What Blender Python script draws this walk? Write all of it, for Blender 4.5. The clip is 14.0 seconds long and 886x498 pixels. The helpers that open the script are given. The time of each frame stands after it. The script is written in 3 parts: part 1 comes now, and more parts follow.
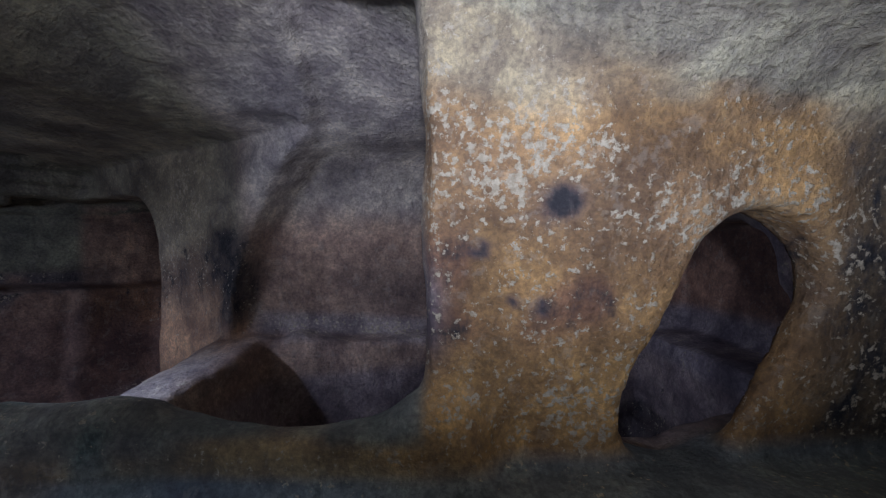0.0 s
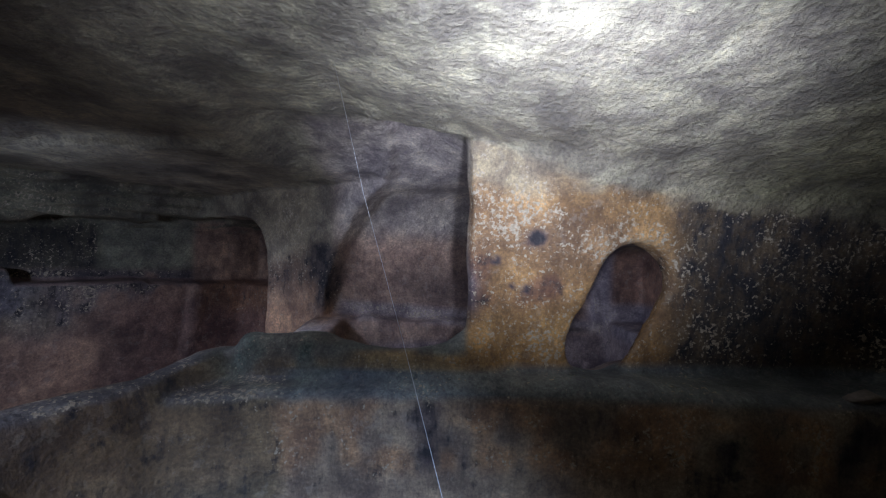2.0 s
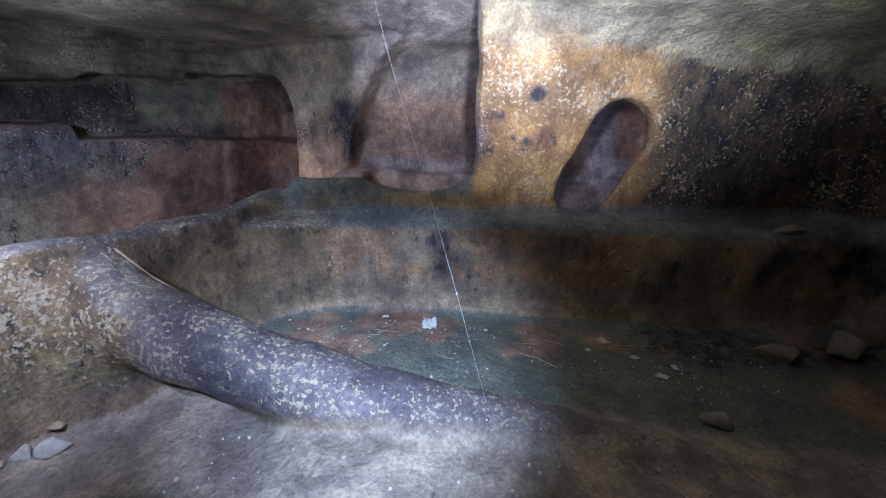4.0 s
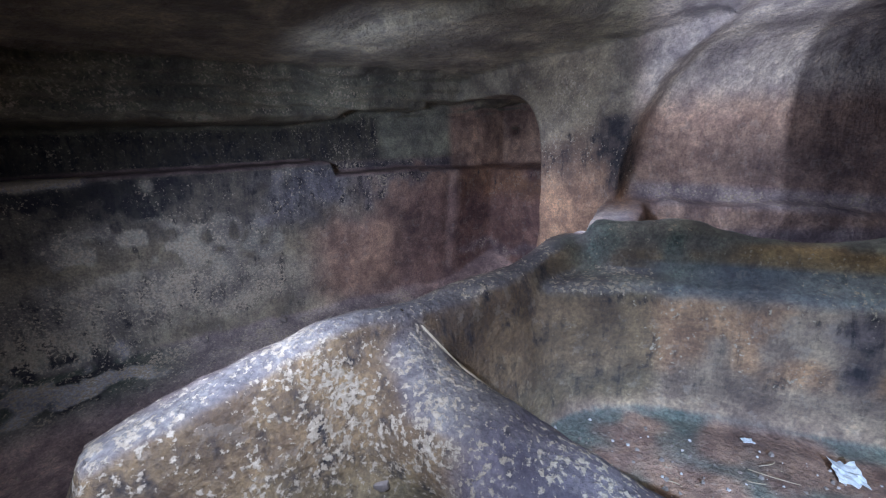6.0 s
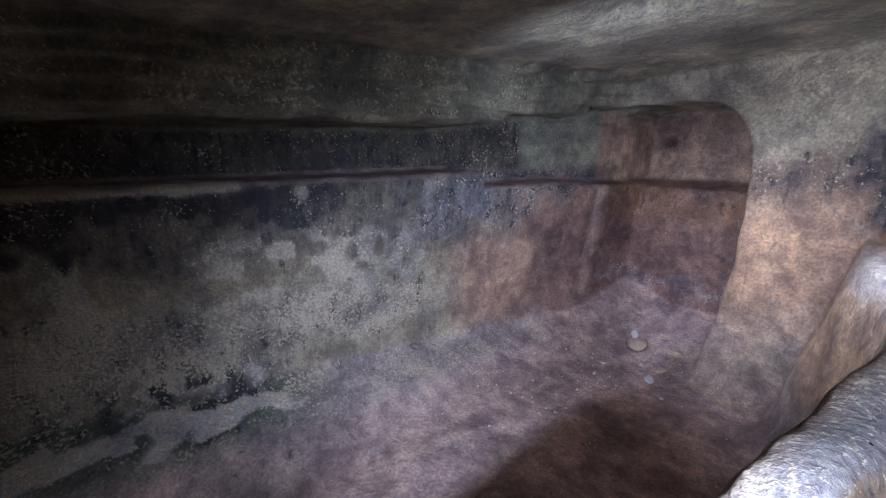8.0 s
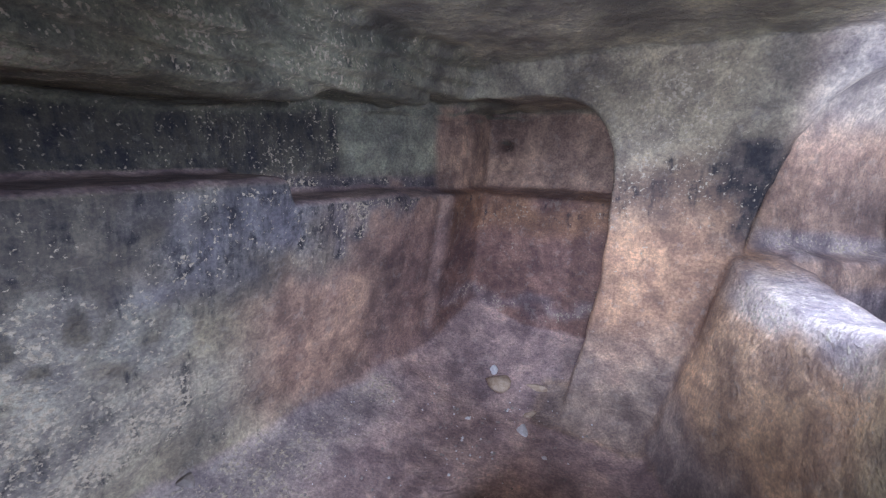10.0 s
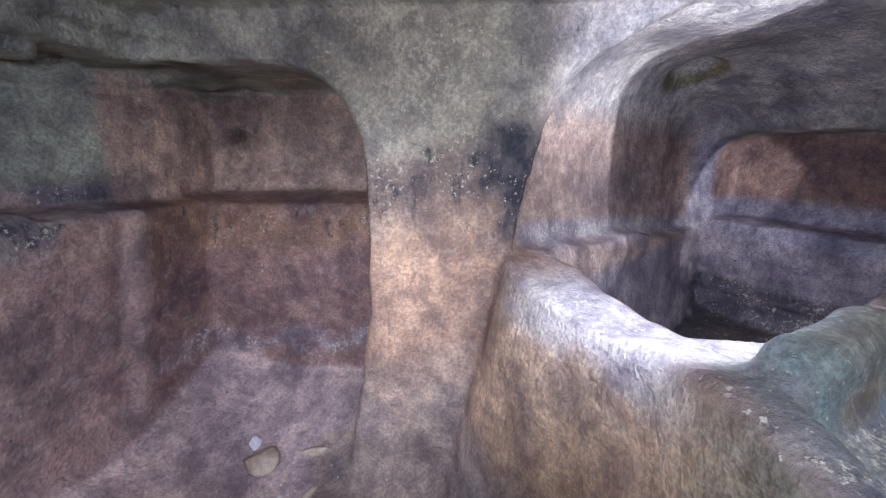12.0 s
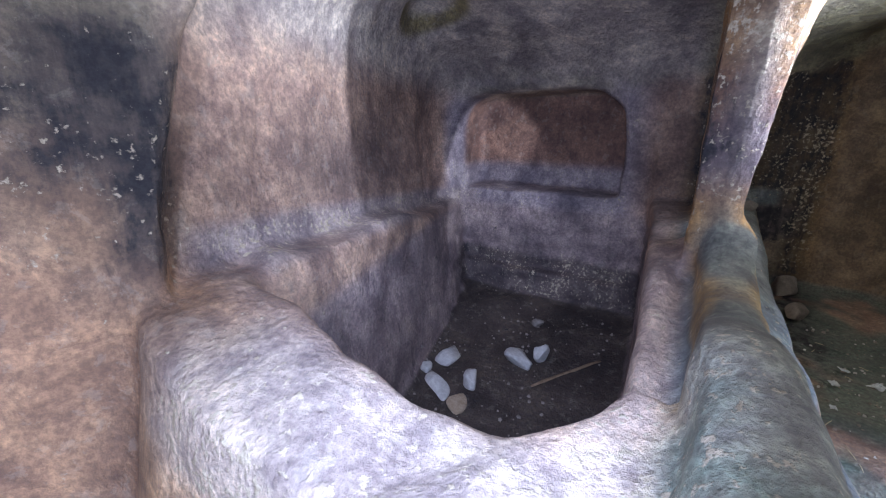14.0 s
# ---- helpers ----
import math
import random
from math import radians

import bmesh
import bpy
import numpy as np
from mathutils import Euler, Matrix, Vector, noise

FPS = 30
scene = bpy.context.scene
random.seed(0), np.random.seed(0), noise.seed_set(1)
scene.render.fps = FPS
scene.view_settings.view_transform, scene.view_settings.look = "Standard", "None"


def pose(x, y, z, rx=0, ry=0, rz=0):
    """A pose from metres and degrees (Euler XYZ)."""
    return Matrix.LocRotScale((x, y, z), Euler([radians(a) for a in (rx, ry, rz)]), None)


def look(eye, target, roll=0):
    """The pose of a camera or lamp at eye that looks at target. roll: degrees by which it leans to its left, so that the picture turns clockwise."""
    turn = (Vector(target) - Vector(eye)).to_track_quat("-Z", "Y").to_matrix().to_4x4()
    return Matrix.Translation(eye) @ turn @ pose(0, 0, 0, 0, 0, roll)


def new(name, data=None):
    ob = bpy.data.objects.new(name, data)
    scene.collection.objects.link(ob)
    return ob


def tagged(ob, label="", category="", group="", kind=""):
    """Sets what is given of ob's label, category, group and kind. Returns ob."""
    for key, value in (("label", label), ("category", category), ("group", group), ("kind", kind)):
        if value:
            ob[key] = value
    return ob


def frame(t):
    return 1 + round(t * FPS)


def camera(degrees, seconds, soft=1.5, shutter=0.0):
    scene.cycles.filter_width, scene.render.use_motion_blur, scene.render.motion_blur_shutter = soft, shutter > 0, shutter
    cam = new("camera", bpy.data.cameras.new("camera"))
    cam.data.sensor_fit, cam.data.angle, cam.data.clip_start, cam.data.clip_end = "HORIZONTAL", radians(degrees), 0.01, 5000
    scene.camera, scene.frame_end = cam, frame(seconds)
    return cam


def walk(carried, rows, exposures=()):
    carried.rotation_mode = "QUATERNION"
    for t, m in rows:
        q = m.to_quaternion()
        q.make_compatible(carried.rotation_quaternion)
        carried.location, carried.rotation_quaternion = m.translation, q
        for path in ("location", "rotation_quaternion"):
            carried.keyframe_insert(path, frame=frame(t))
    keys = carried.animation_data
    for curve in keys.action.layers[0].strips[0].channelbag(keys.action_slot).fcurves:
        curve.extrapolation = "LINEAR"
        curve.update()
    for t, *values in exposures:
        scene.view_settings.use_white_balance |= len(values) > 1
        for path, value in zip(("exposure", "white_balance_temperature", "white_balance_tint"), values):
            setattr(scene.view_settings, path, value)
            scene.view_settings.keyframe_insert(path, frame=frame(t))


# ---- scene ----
cam = camera(95.5, 14.0, soft=1.1)
PATH = [
    (0.00, pose(0.188, 1.262, 1.450, 90.034, 0.284, -0.504)),
    (0.50, pose(0.050, 1.077, 1.503, 90.508, 0.986, 1.013)),
    (1.00, pose(-0.013, 0.892, 1.533, 91.480, 0.906, 0.920)),
    (1.50, pose(0.010, 0.666, 1.506, 91.955, -0.056, -0.913)),
    (2.00, pose(0.056, 0.397, 1.448, 91.518, -0.985, 0.281)),
    (2.20, pose(0.078, 0.307, 1.435, 89.780, -1.943, -0.266)),
    (4.30, pose(0.075, 0.028, 1.413, 71.069, -0.274, 3.692)),
    (4.50, pose(-0.025, 0.125, 1.405, 70.947, 1.632, 9.215)),
    (5.00, pose(-0.316, 0.288, 1.395, 71.728, 1.768, 16.363)),
    (5.50, pose(-0.539, 0.425, 1.401, 74.202, 0.570, 19.799)),
    (6.00, pose(-0.690, 0.485, 1.438, 75.281, 2.793, 24.039)),
    (6.50, pose(-0.848, 0.560, 1.464, 75.851, 2.076, 27.589)),
    (7.00, pose(-1.080, 0.508, 1.473, 74.993, 1.710, 30.328)),
    (7.20, pose(-1.176, 0.495, 1.469, 75.587, 1.660, 30.781)),
    (7.75, pose(-1.440, 0.480, 1.480, 75.800, 1.000, 31.000)),
    (8.30, pose(-1.710, 0.580, 1.520, 76.000, 0.300, 27.500)),
    (8.80, pose(-1.810, 0.850, 1.530, 76.100, -0.400, 21.500)),
    (9.30, pose(-1.713, 1.130, 1.428, 76.155, -0.895, 15.014)),
    (9.50, pose(-1.780, 1.187, 1.430, 76.095, -1.238, 11.257)),
    (10.00, pose(-1.942, 1.290, 1.458, 76.671, -1.192, 3.592)),
    (10.50, pose(-1.998, 1.366, 1.455, 76.682, -0.529, -0.659)),
    (11.00, pose(-1.954, 1.548, 1.433, 76.830, 0.409, -6.584)),
    (11.50, pose(-1.851, 1.720, 1.430, 76.156, 0.984, -12.608)),
    (12.00, pose(-1.648, 1.815, 1.456, 76.027, -0.187, -25.899)),
    (12.50, pose(-1.511, 1.936, 1.460, 76.088, -0.839, -38.909)),
    (13.00, pose(-1.397, 2.022, 1.437, 75.616, -1.349, -45.514)),
    (13.50, pose(-1.195, 2.142, 1.395, 74.252, -0.272, -53.054)),
    (14.00, pose(-1.059, 2.217, 1.382, 72.761, 0.295, -57.325)),
]
EXPOSURE = [(0.0, -2.35), (1.0, -2.2), (2.2, -2.05), (4.3, -1.15), (5.5, -1.05), (7.2, -0.5), (9.3, 0.0), (10.5, 0.0), (11.5, 0.1), (12.5, 0.25), (13.2, 0.2), (14.0, 0.05)]
walk(cam, PATH, EXPOSURE)

# ---- light: fixed spots for the walker's one carried torch, where it shines, some added as fill; dim world colour ----
# even background colour; the closed rock has no entrance to let it in
world = bpy.data.worlds.new("world")
scene.world = world
world.use_nodes = True
world.node_tree.nodes["Background"].inputs[0].default_value = (0.5, 0.55, 0.6, 1)
world.node_tree.nodes["Background"].inputs[1].default_value = 0.02


def torch(eye, target, watts, degrees, blend=0.9, radius=0.03, colour=(0.82, 0.965, 1.4)):
    data = bpy.data.lights.new("torch", "SPOT")
    data.energy, data.spot_size, data.spot_blend = watts, radians(degrees), blend
    data.shadow_soft_size, data.color = radius, colour
    ob = new("torch", data)
    ob.matrix_world = look(eye, target)
    return ob


COLD = (0.76, 0.95, 1.5)
torch((0.20, 0.80, 1.47), (0.36, 1.42, 1.78), 340, 100, 1.0, colour=(0.86, 0.97, 1.27))
torch((0.02, 0.70, 1.45), (0.02, 1.32, 2.05), 105, 115, 1.0, colour=(0.86, 0.97, 1.27))
torch((-0.03, 0.15, 1.46), (-0.18, 0.96, 0.80), 326, 60, 1.0, colour=(0.72, 0.97, 1.48))
torch((-1.09, 0.52, 1.53), (-1.74, 1.22, 1.13), 172, 55, 1.0)
torch((-1.09, 0.52, 1.53), (-1.54, 1.27, 0.93), 108, 110, 1.0)
torch((-1.95, 1.56, 1.49), (-1.65, 2.47, 1.12), 90, 58, 1.0)
torch((-1.95, 1.56, 1.49), (-1.84, 2.57, 1.46), 42, 110, 1.0)
torch((-1.64, 1.83, 1.51), (-1.00, 2.52, 1.08), 38, 92, 1.0)
torch((-1.04, 2.23, 1.44), (-0.33, 2.69, 0.81), 54, 80, 1.0, colour=COLD)
# added fill from the same spot, lifts the tomb's back and roof
torch((-1.04, 2.23, 1.44), (0.1, 2.80, 1.52), 40, 88, 1.0, colour=COLD)


# ---- materials ----
class Nodes:
    """A small wrapper to write node trees in few words."""

    def __init__(self, name):
        self.mat = bpy.data.materials.new(name)
        self.mat.use_nodes = True
        self.tree = self.mat.node_tree
        self.bsdf = self.tree.nodes["Principled BSDF"]

    def add(self, kind, **inputs):
        n = self.tree.nodes.new("ShaderNode" + kind)
        for key, value in inputs.items():
            self.put(n.inputs[key.replace("_", " ")], value)
        return n

    def put(self, socket, value):
        if isinstance(value, bpy.types.NodeSocket):
            self.tree.links.new(value, socket)
        else:
            socket.default_value = value

    def attr(self, name):
        n = self.tree.nodes.new("ShaderNodeAttribute")
        n.attribute_name = name
        return n

    def coords(self):
        return self.add("TexCoord").outputs["Object"]

    def noise(self, at, scale, detail=4.0, rough=0.55, distort=0.0):
        return self.add("TexNoise", Vector=at, Scale=scale, Detail=detail, Roughness=rough, Distortion=distort).outputs["Fac"]

    def ramp(self, value, low, high, to_low=0.0, to_high=1.0):
        n = self.add("MapRange", Value=value)
        n.interpolation_type = "SMOOTHSTEP"
        n.inputs[1].default_value, n.inputs[2].default_value = low, high
        n.inputs[3].default_value, n.inputs[4].default_value = to_low, to_high
        return n.outputs[0]

    def math(self, op, a, b=0.0):
        n = self.add("Math")
        n.operation = op
        self.put(n.inputs[0], a)
        self.put(n.inputs[1], b)
        return n.outputs[0]

    def mix(self, fac, a, b, mode="MIX"):
        n = self.add("Mix")
        n.data_type, n.blend_type = "RGBA", mode
        self.put(n.inputs[0], fac)
        for socket, value in ((n.inputs[6], a), (n.inputs[7], b)):
            self.put(socket, (*value, 1.0) if isinstance(value, tuple) and len(value) == 3 else value)
        return n.outputs[2]

    def bump(self, height, strength, distance, normal=None):
        n = self.add("Bump", Height=height, Strength=strength, Distance=distance)
        if normal is not None:
            self.put(n.inputs["Normal"], normal)
        return n.outputs[0]


def rock_material():
    """Cut sandstone: pigment by place in 'tint', and in 'marks' the weights of algae, salt and sooty stains with some
    painted shade, broken up by grain.
    """
    m = Nodes("cut_sandstone")
    at = m.coords()
    tint = m.attr("tint").outputs["Color"]
    marks = m.add("SeparateColor", Color=m.attr("marks").outputs["Color"])
    algae, salt, soot_shade = marks.outputs[0], marks.outputs[1], marks.outputs[2]
    wet = m.attr("marks").outputs["Alpha"]
    big = m.noise(at, 3.2, 5, 0.62, 0.3)
    mid = m.noise(at, 15.0, 6, 0.68)
    fine = m.noise(at, 75.0, 5, 0.72)
    pits = m.add("TexVoronoi", Vector=at, Scale=48.0, Randomness=1.0).outputs["Distance"]
    streak_at = m.add("Mapping", Vector=at)
    streak_at.inputs["Scale"].default_value = (9.0, 9.0, 1.8)
    streak = m.noise(streak_at.outputs[0], 2.4, 5, 0.65, 0.4)
    grain = m.noise(at, 34.0, 6, 0.6)
    layer_at = m.add("Mapping", Vector=at)
    layer_at.inputs["Scale"].default_value = (12.0, 30.0, 30.0)
    layer = m.noise(layer_at.outputs[0], 1.0, 6, 0.62, 0.2)
    col = m.mix(1.0, tint, m.mix(m.ramp(big, 0.32, 0.68), (0.62, 0.6, 0.62), (1.28, 1.24, 1.17)), "MULTIPLY")
    col = m.mix(1.0, col, m.mix(m.ramp(mid, 0.34, 0.66), (0.76, 0.74, 0.76), (1.18, 1.17, 1.13)), "MULTIPLY")
    col = m.mix(1.0, col, m.mix(m.ramp(fine, 0.34, 0.66), (0.74, 0.73, 0.75), (1.24, 1.23, 1.2)), "MULTIPLY")
    patch = m.ramp(m.noise(at, 6.5, 9, 0.72, 0.5), 0.46, 0.55)
    col = m.mix(1.0, col, m.mix(patch, (0.73, 0.71, 0.73), (0.95, 0.94, 0.92)), "MULTIPLY")
    crust = m.ramp(m.noise(at, 19.0, 8, 0.7, 0.3), 0.55, 0.62)
    col = m.mix(m.math("MULTIPLY", crust, 0.3), col, m.mix(0.5, col, (0.62, 0.56, 0.47)))
    green = m.mix(m.ramp(fine, 0.35, 0.7), (0.035, 0.075, 0.065), (0.2, 0.3, 0.265))
    col = m.mix(m.math("MULTIPLY", algae, m.ramp(m.math("ADD", mid, m.math("MULTIPLY", big, 0.5)), 0.55, 0.95, 0.3, 1.0)), col, green)
    dark = m.math("ADD", m.math("MULTIPLY", mid, 0.7), m.math("MULTIPLY", streak, 0.5))
    soot_shade_fac = m.ramp(m.math("ADD", dark, m.math("MULTIPLY", soot_shade, 0.5)), 0.74, 0.98)
    col = m.mix(m.math("MULTIPLY", soot_shade_fac, m.ramp(soot_shade, 0.0, 0.15)), col, (0.036, 0.034, 0.04))
    flake = m.math("ADD", m.math("MULTIPLY", m.noise(at, 62.0, 4, 0.62), 0.75), m.math("MULTIPLY", mid, 0.25))
    saltfac = m.ramp(m.math("ADD", m.math("ADD", flake, m.math("MULTIPLY", big, 0.35)), m.math("MULTIPLY", salt, 0.33)), 0.845, 0.92)
    warp = m.add("VectorMath")
    warp.operation = "ADD"
    m.put(warp.inputs[0], at)
    m.put(warp.inputs[1], m.add("VectorMath", Vector=m.add("TexNoise", Vector=at, Scale=40.0, Detail=3.0).outputs["Color"]).outputs[0])
    warp.inputs[1].links[0].from_node.operation = "SCALE"
    warp.inputs[1].links[0].from_node.inputs["Scale"].default_value = 0.03
    cells = m.add("TexVoronoi", Vector=warp.outputs[0], Scale=66.0, Randomness=1.0)
    chance = m.add("SeparateColor", Color=cells.outputs["Color"]).outputs[0]
    size = m.math("MULTIPLY", m.math("SUBTRACT", m.math("MULTIPLY", salt, 1.15), chance), 1.2)
    dots = m.ramp(m.math("SUBTRACT", m.math("MULTIPLY", m.math("ADD", size, big), 0.55), cells.outputs["Distance"]), 0.0, 0.1)
    dots = m.math("MULTIPLY", dots, m.ramp(size, 0.0, 0.1))
    dots = m.math("MULTIPLY", dots, m.ramp(salt, 0.38, 0.52, 0.0, 0.22))
    saltfac = m.math("MAXIMUM", dots, saltfac)
    col = m.mix(m.math("MULTIPLY", saltfac, m.ramp(salt, 0.0, 0.12)), col, m.mix(m.ramp(fine, 0.3, 0.7), (0.42, 0.34, 0.24), (0.68, 0.59, 0.45)))
    m.put(m.bsdf.inputs["Base Color"], col)
    rough = m.ramp(m.math("ADD", fine, m.math("MULTIPLY", mid, 0.4)), 0.45, 0.9, 0.42, 0.92)
    m.put(m.bsdf.inputs["Roughness"], m.math("SUBTRACT", rough, m.math("MULTIPLY", wet, 0.22)))
    m.bsdf.inputs["Specular IOR Level"].default_value = 0.45
    height = m.math("ADD", m.math("MULTIPLY", mid, 0.45), m.math("MULTIPLY", grain, 0.65))
    height = m.math("ADD", height, m.math("MULTIPLY", layer, m.math("ADD", m.math("MULTIPLY", wet, 0.5), 0.15)))
    n1 = m.bump(height, 0.8, m.math("ADD", m.math("MULTIPLY", wet, 0.026), 0.014))
    n2 = m.bump(pits, 0.4, 0.006, n1)
    n3 = m.bump(fine, 0.85, 0.008, n2)
    n4 = m.bump(m.math("MULTIPLY", saltfac, m.ramp(salt, 0.0, 0.12)), 0.5, 0.004, n3)
    m.put(m.bsdf.inputs["Normal"], n4)
    return m.mat


def plain_material(name, low, high, scale=20.0, rough=0.8, relief=0.004):
    m = Nodes(name)
    at = m.coords()
    a, b = m.noise(at, scale, 5, 0.65, 0.3), m.noise(at, scale * 6, 4, 0.7)
    m.put(m.bsdf.inputs["Base Color"], m.mix(m.ramp(m.math("ADD", m.math("MULTIPLY", a, 0.65), m.math("MULTIPLY", b, 0.35)), 0.32, 0.68), low, high))
    m.put(m.bsdf.inputs["Roughness"], m.ramp(b, 0.3, 0.7, rough - 0.12, min(1.0, rough + 0.12)))
    m.put(m.bsdf.inputs["Normal"], m.bump(b, 0.5, relief, m.bump(a, 0.5, relief * 3)))
    return m.mat


ROCK = rock_material()
PALE_STONE = plain_material("pale_limestone", (0.5, 0.47, 0.45), (0.8, 0.78, 0.76), 12)
TAN_STONE = plain_material("tan_sandstone", (0.36, 0.25, 0.16), (0.62, 0.5, 0.38), 14)
GREY_STONE = plain_material("grey_sandstone", (0.2, 0.17, 0.15), (0.42, 0.37, 0.33), 14)
MOSSY_STONE = plain_material("mossy_sandstone", (0.03, 0.05, 0.03), (0.14, 0.17, 0.1), 9)
WOOD = plain_material("weathered_wood", (0.2, 0.13, 0.08), (0.42, 0.3, 0.2), 30)
STRAW = plain_material("dry_straw", (0.4, 0.32, 0.2), (0.7, 0.62, 0.46), 40)
PAPER = plain_material("crumpled_paper", (0.62, 0.68, 0.72), (0.85, 0.88, 0.9), 20, 0.7)
SILK = plain_material("spider_silk", (0.75, 0.78, 0.85), (0.9, 0.92, 0.95), 50, 0.35)
LEAF = plain_material("dry_leaf", (0.45, 0.36, 0.22), (0.68, 0.6, 0.45), 30)


# ---- the chamber, hollowed out of the rock ----
STEP = 0.02
LOW, HIGH = np.array((-4.75, -1.9, -0.25)), np.array((2.65, 4.1 + 0.6, 2.35))
COUNT = ((HIGH - LOW) / STEP).astype(int) + 1
gx = (LOW[0] + STEP * np.arange(COUNT[0], dtype=np.float32))[:, None, None]
gy = (LOW[1] + STEP * np.arange(COUNT[1], dtype=np.float32))[None, :, None]
gz = (LOW[2] + STEP * np.arange(COUNT[2], dtype=np.float32))[None, None, :]


def aisle(x, y):
    """Along the side aisle, and across it to the right."""
    return 0.485 * x + 0.875 * y, 0.875 * x - 0.485 * y


def join(a, b, k):
    h = np.clip(0.5 + 0.5 * (b - a) / k, 0, 1)
    return b + (a - b) * h - k * h * (1 - h)


def meet(a, b, k):
    return -join(-a, -b, k)


def ease(x, a, b):
    t = np.clip((x - a) / (b - a), 0, 1)
    return t * t * (3 - 2 * t)


def along(x, stops):
    return np.interp(x, [s[0] for s in stops], [s[1] for s in stops]).astype(np.float32)


def capsule(x, y, z, a, b, ra, rb):
    d = [q - p for p, q in zip(a, b)]
    n = sum(c * c for c in d)
    t = np.clip(((x - a[0]) * d[0] + (y - a[1]) * d[1] + (z - a[2]) * d[2]) / n, 0, 1)
    return np.sqrt((x - a[0] - t * d[0]) ** 2 + (y - a[1] - t * d[1]) ** 2 + (z - a[2] - t * d[2]) ** 2) - (ra + (rb - ra) * t)


LINTEL = ((-2.2, 2.0), (-1.5, 2.0), (-1.0, 1.98), (-0.9, 1.985), (-0.72, 2.06), (-0.35, 2.05), (0.15, 1.965), (0.7, 1.86), (1.3, 1.8), (2.2, 1.74))


def hollow(x, y, z):
    """Below zero in the open air, above zero inside the rock."""
    u, v = aisle(x, y)
    lintel = along(x, LINTEL) + 0 * y
    ceiling = lintel + (2.02 - lintel) * ease(y, 1.95, 0.9)
    # large room with the window wall
    face = y - (2.25 * (1 - ease(x, 0.125, 0.165)) + ease(x, 0.125, 0.165) * (2.13 - (0.1 + 0.07 * ease(x, 0.2, 0.5)) * (z - 1.08) + 0.06 * ease(x, 0.5, 1.2)))
    room = meet(face, z - ceiling, 0.03 + 0.19 * ease(x, 0.2, 0.7))
    room = meet(room, meet(x - 2.05, -1.95 - x, 0.3), 0.25)
    room = meet(room, -1.35 - y, 0.3)
    room = meet(room, 0.42 + 0.03 * np.sin(2.1 * x + 1.3 * y) - z, 0.12)
    # side aisle
    wall = -3.93 + 0.06 * (u - 0.8) + 0.14 * z
    flank = -1.85 - 0.04 * ease(u, 1.1, 1.5) - 0.29 * ease(u, 1.5, 2.3) - (0.12 + 0.08 * ease(u, 1.5, 2.0)) * np.clip(1.0 - z, 0, 1)
    bank = 0.3 * ease(u, 2.1, 2.85) + 0.2 * ease(-v, 3.25, 3.95)
    low = meet(meet(wall - v, v - flank, 0.1), bank - z, 0.16)
    low = meet(low, meet(u - 2.3, -1.5 - u, 0.05), 0.05)
    low = meet(low, z - 1.40, 0.05)
    rim = along(u, ((1.2, 0.95), (1.6, 0.985), (1.8, 0.99), (2.05, 1.015), (2.25, 1.055)))
    mid = meet(meet((-3.45 - v - 0.55 * np.clip(1.92 - z, 0, 0.4)) * 0.88, v + 1.6, 0.1), meet(u - 2.3, -1.5 - u, 0.1), 0.06)
    mid = meet(mid, meet(z - 1.94, rim - z, 0.05), 0.04)
    back = -4.16 + 0.46 * ease(u, 1.25, 2.75)
    shelf = 1.35 - 0.1 * ease(u, 1.22, 1.27) + 0 * z
    niche = meet(meet(back - v, v + 2.9, 0.1), meet(shelf - z, z - 1.63 - 0.09 * ease(u, 1.0, 1.7) + 0.3 * np.clip(u - 1.8, 0, 1) ** 2, 0.16), 0.06)
    niche = meet(niche, meet(u - 2.5, -1.5 - u, 0.05), 0.06)
    side = join(join(low, mid, 0.025), niche, 0.05)
    # alcove at the end of the aisle
    edge = -2.70 - 0.12 * ease(z, 0.9, 0.0)
    alcove = meet(v - edge, z - 1.76, 0.4)
    alcove = meet(alcove, wall - v + 0.05 - 0.3 * ease(z, 1.2, 1.26), 0.06)
    alcove = meet(alcove, meet(u - 3.0 + 0.24 * ease(z, 1.24, 1.18), 2.0 - u, 0.05), 0.05)
    alcove = meet(alcove, bank - z, 0.06)
    alcove = meet(alcove, back - v, 0.06)
    air = join(room, join(side, alcove, 0.03), 0.05)
    # tomb chamber above its sill
    roof = lintel + 0.07 * ease(x, -1.0, -0.75) - (lintel - 1.77) * ease(y, 2.2, 2.95)
    brow = along(z, ((0.9, -0.80), (1.07, -0.76), (1.3, -0.71), (1.54, -0.63), (1.73, -0.52), (1.82, -0.43), (1.95, -0.25))) - 0.015
    roof = roof + (1.87 - 0.2 * ease(x, 0.55, 1.3) - roof) * ease(x, -0.1, 0.4)
    scoop = 0.03 * np.exp(-(((x - 0.3) / 0.4) ** 2 + ((z - 1.28) / 0.22) ** 2))
    left = (y - 3.26 - 0.3 * x - scoop + 0.08 * (z - 1.03) - (0.08 + 0.1 * (z - 1.03)) * ease(x, brow, brow + 0.07)) * 0.93
    tomb = meet(left, z - roof - 0.05 * ease(x, brow, brow + 0.06), 0.32)
    tomb = meet(tomb, x - 1.3, 0.3)
    hall = 2.23 - 0.15 * ease(x, 0.17, 0.13)
    tomb = meet(tomb, meet(hall - y, -1.0 - x, 0.05), 0.04)
    inner = 0.99 + 0.02 * np.sin(7 * x) + (0.07 - 0.11 * (x + 0.4)) * ease(y - 0.3 * x, 3.1, 3.2) * ease(x, -0.62, -0.45)
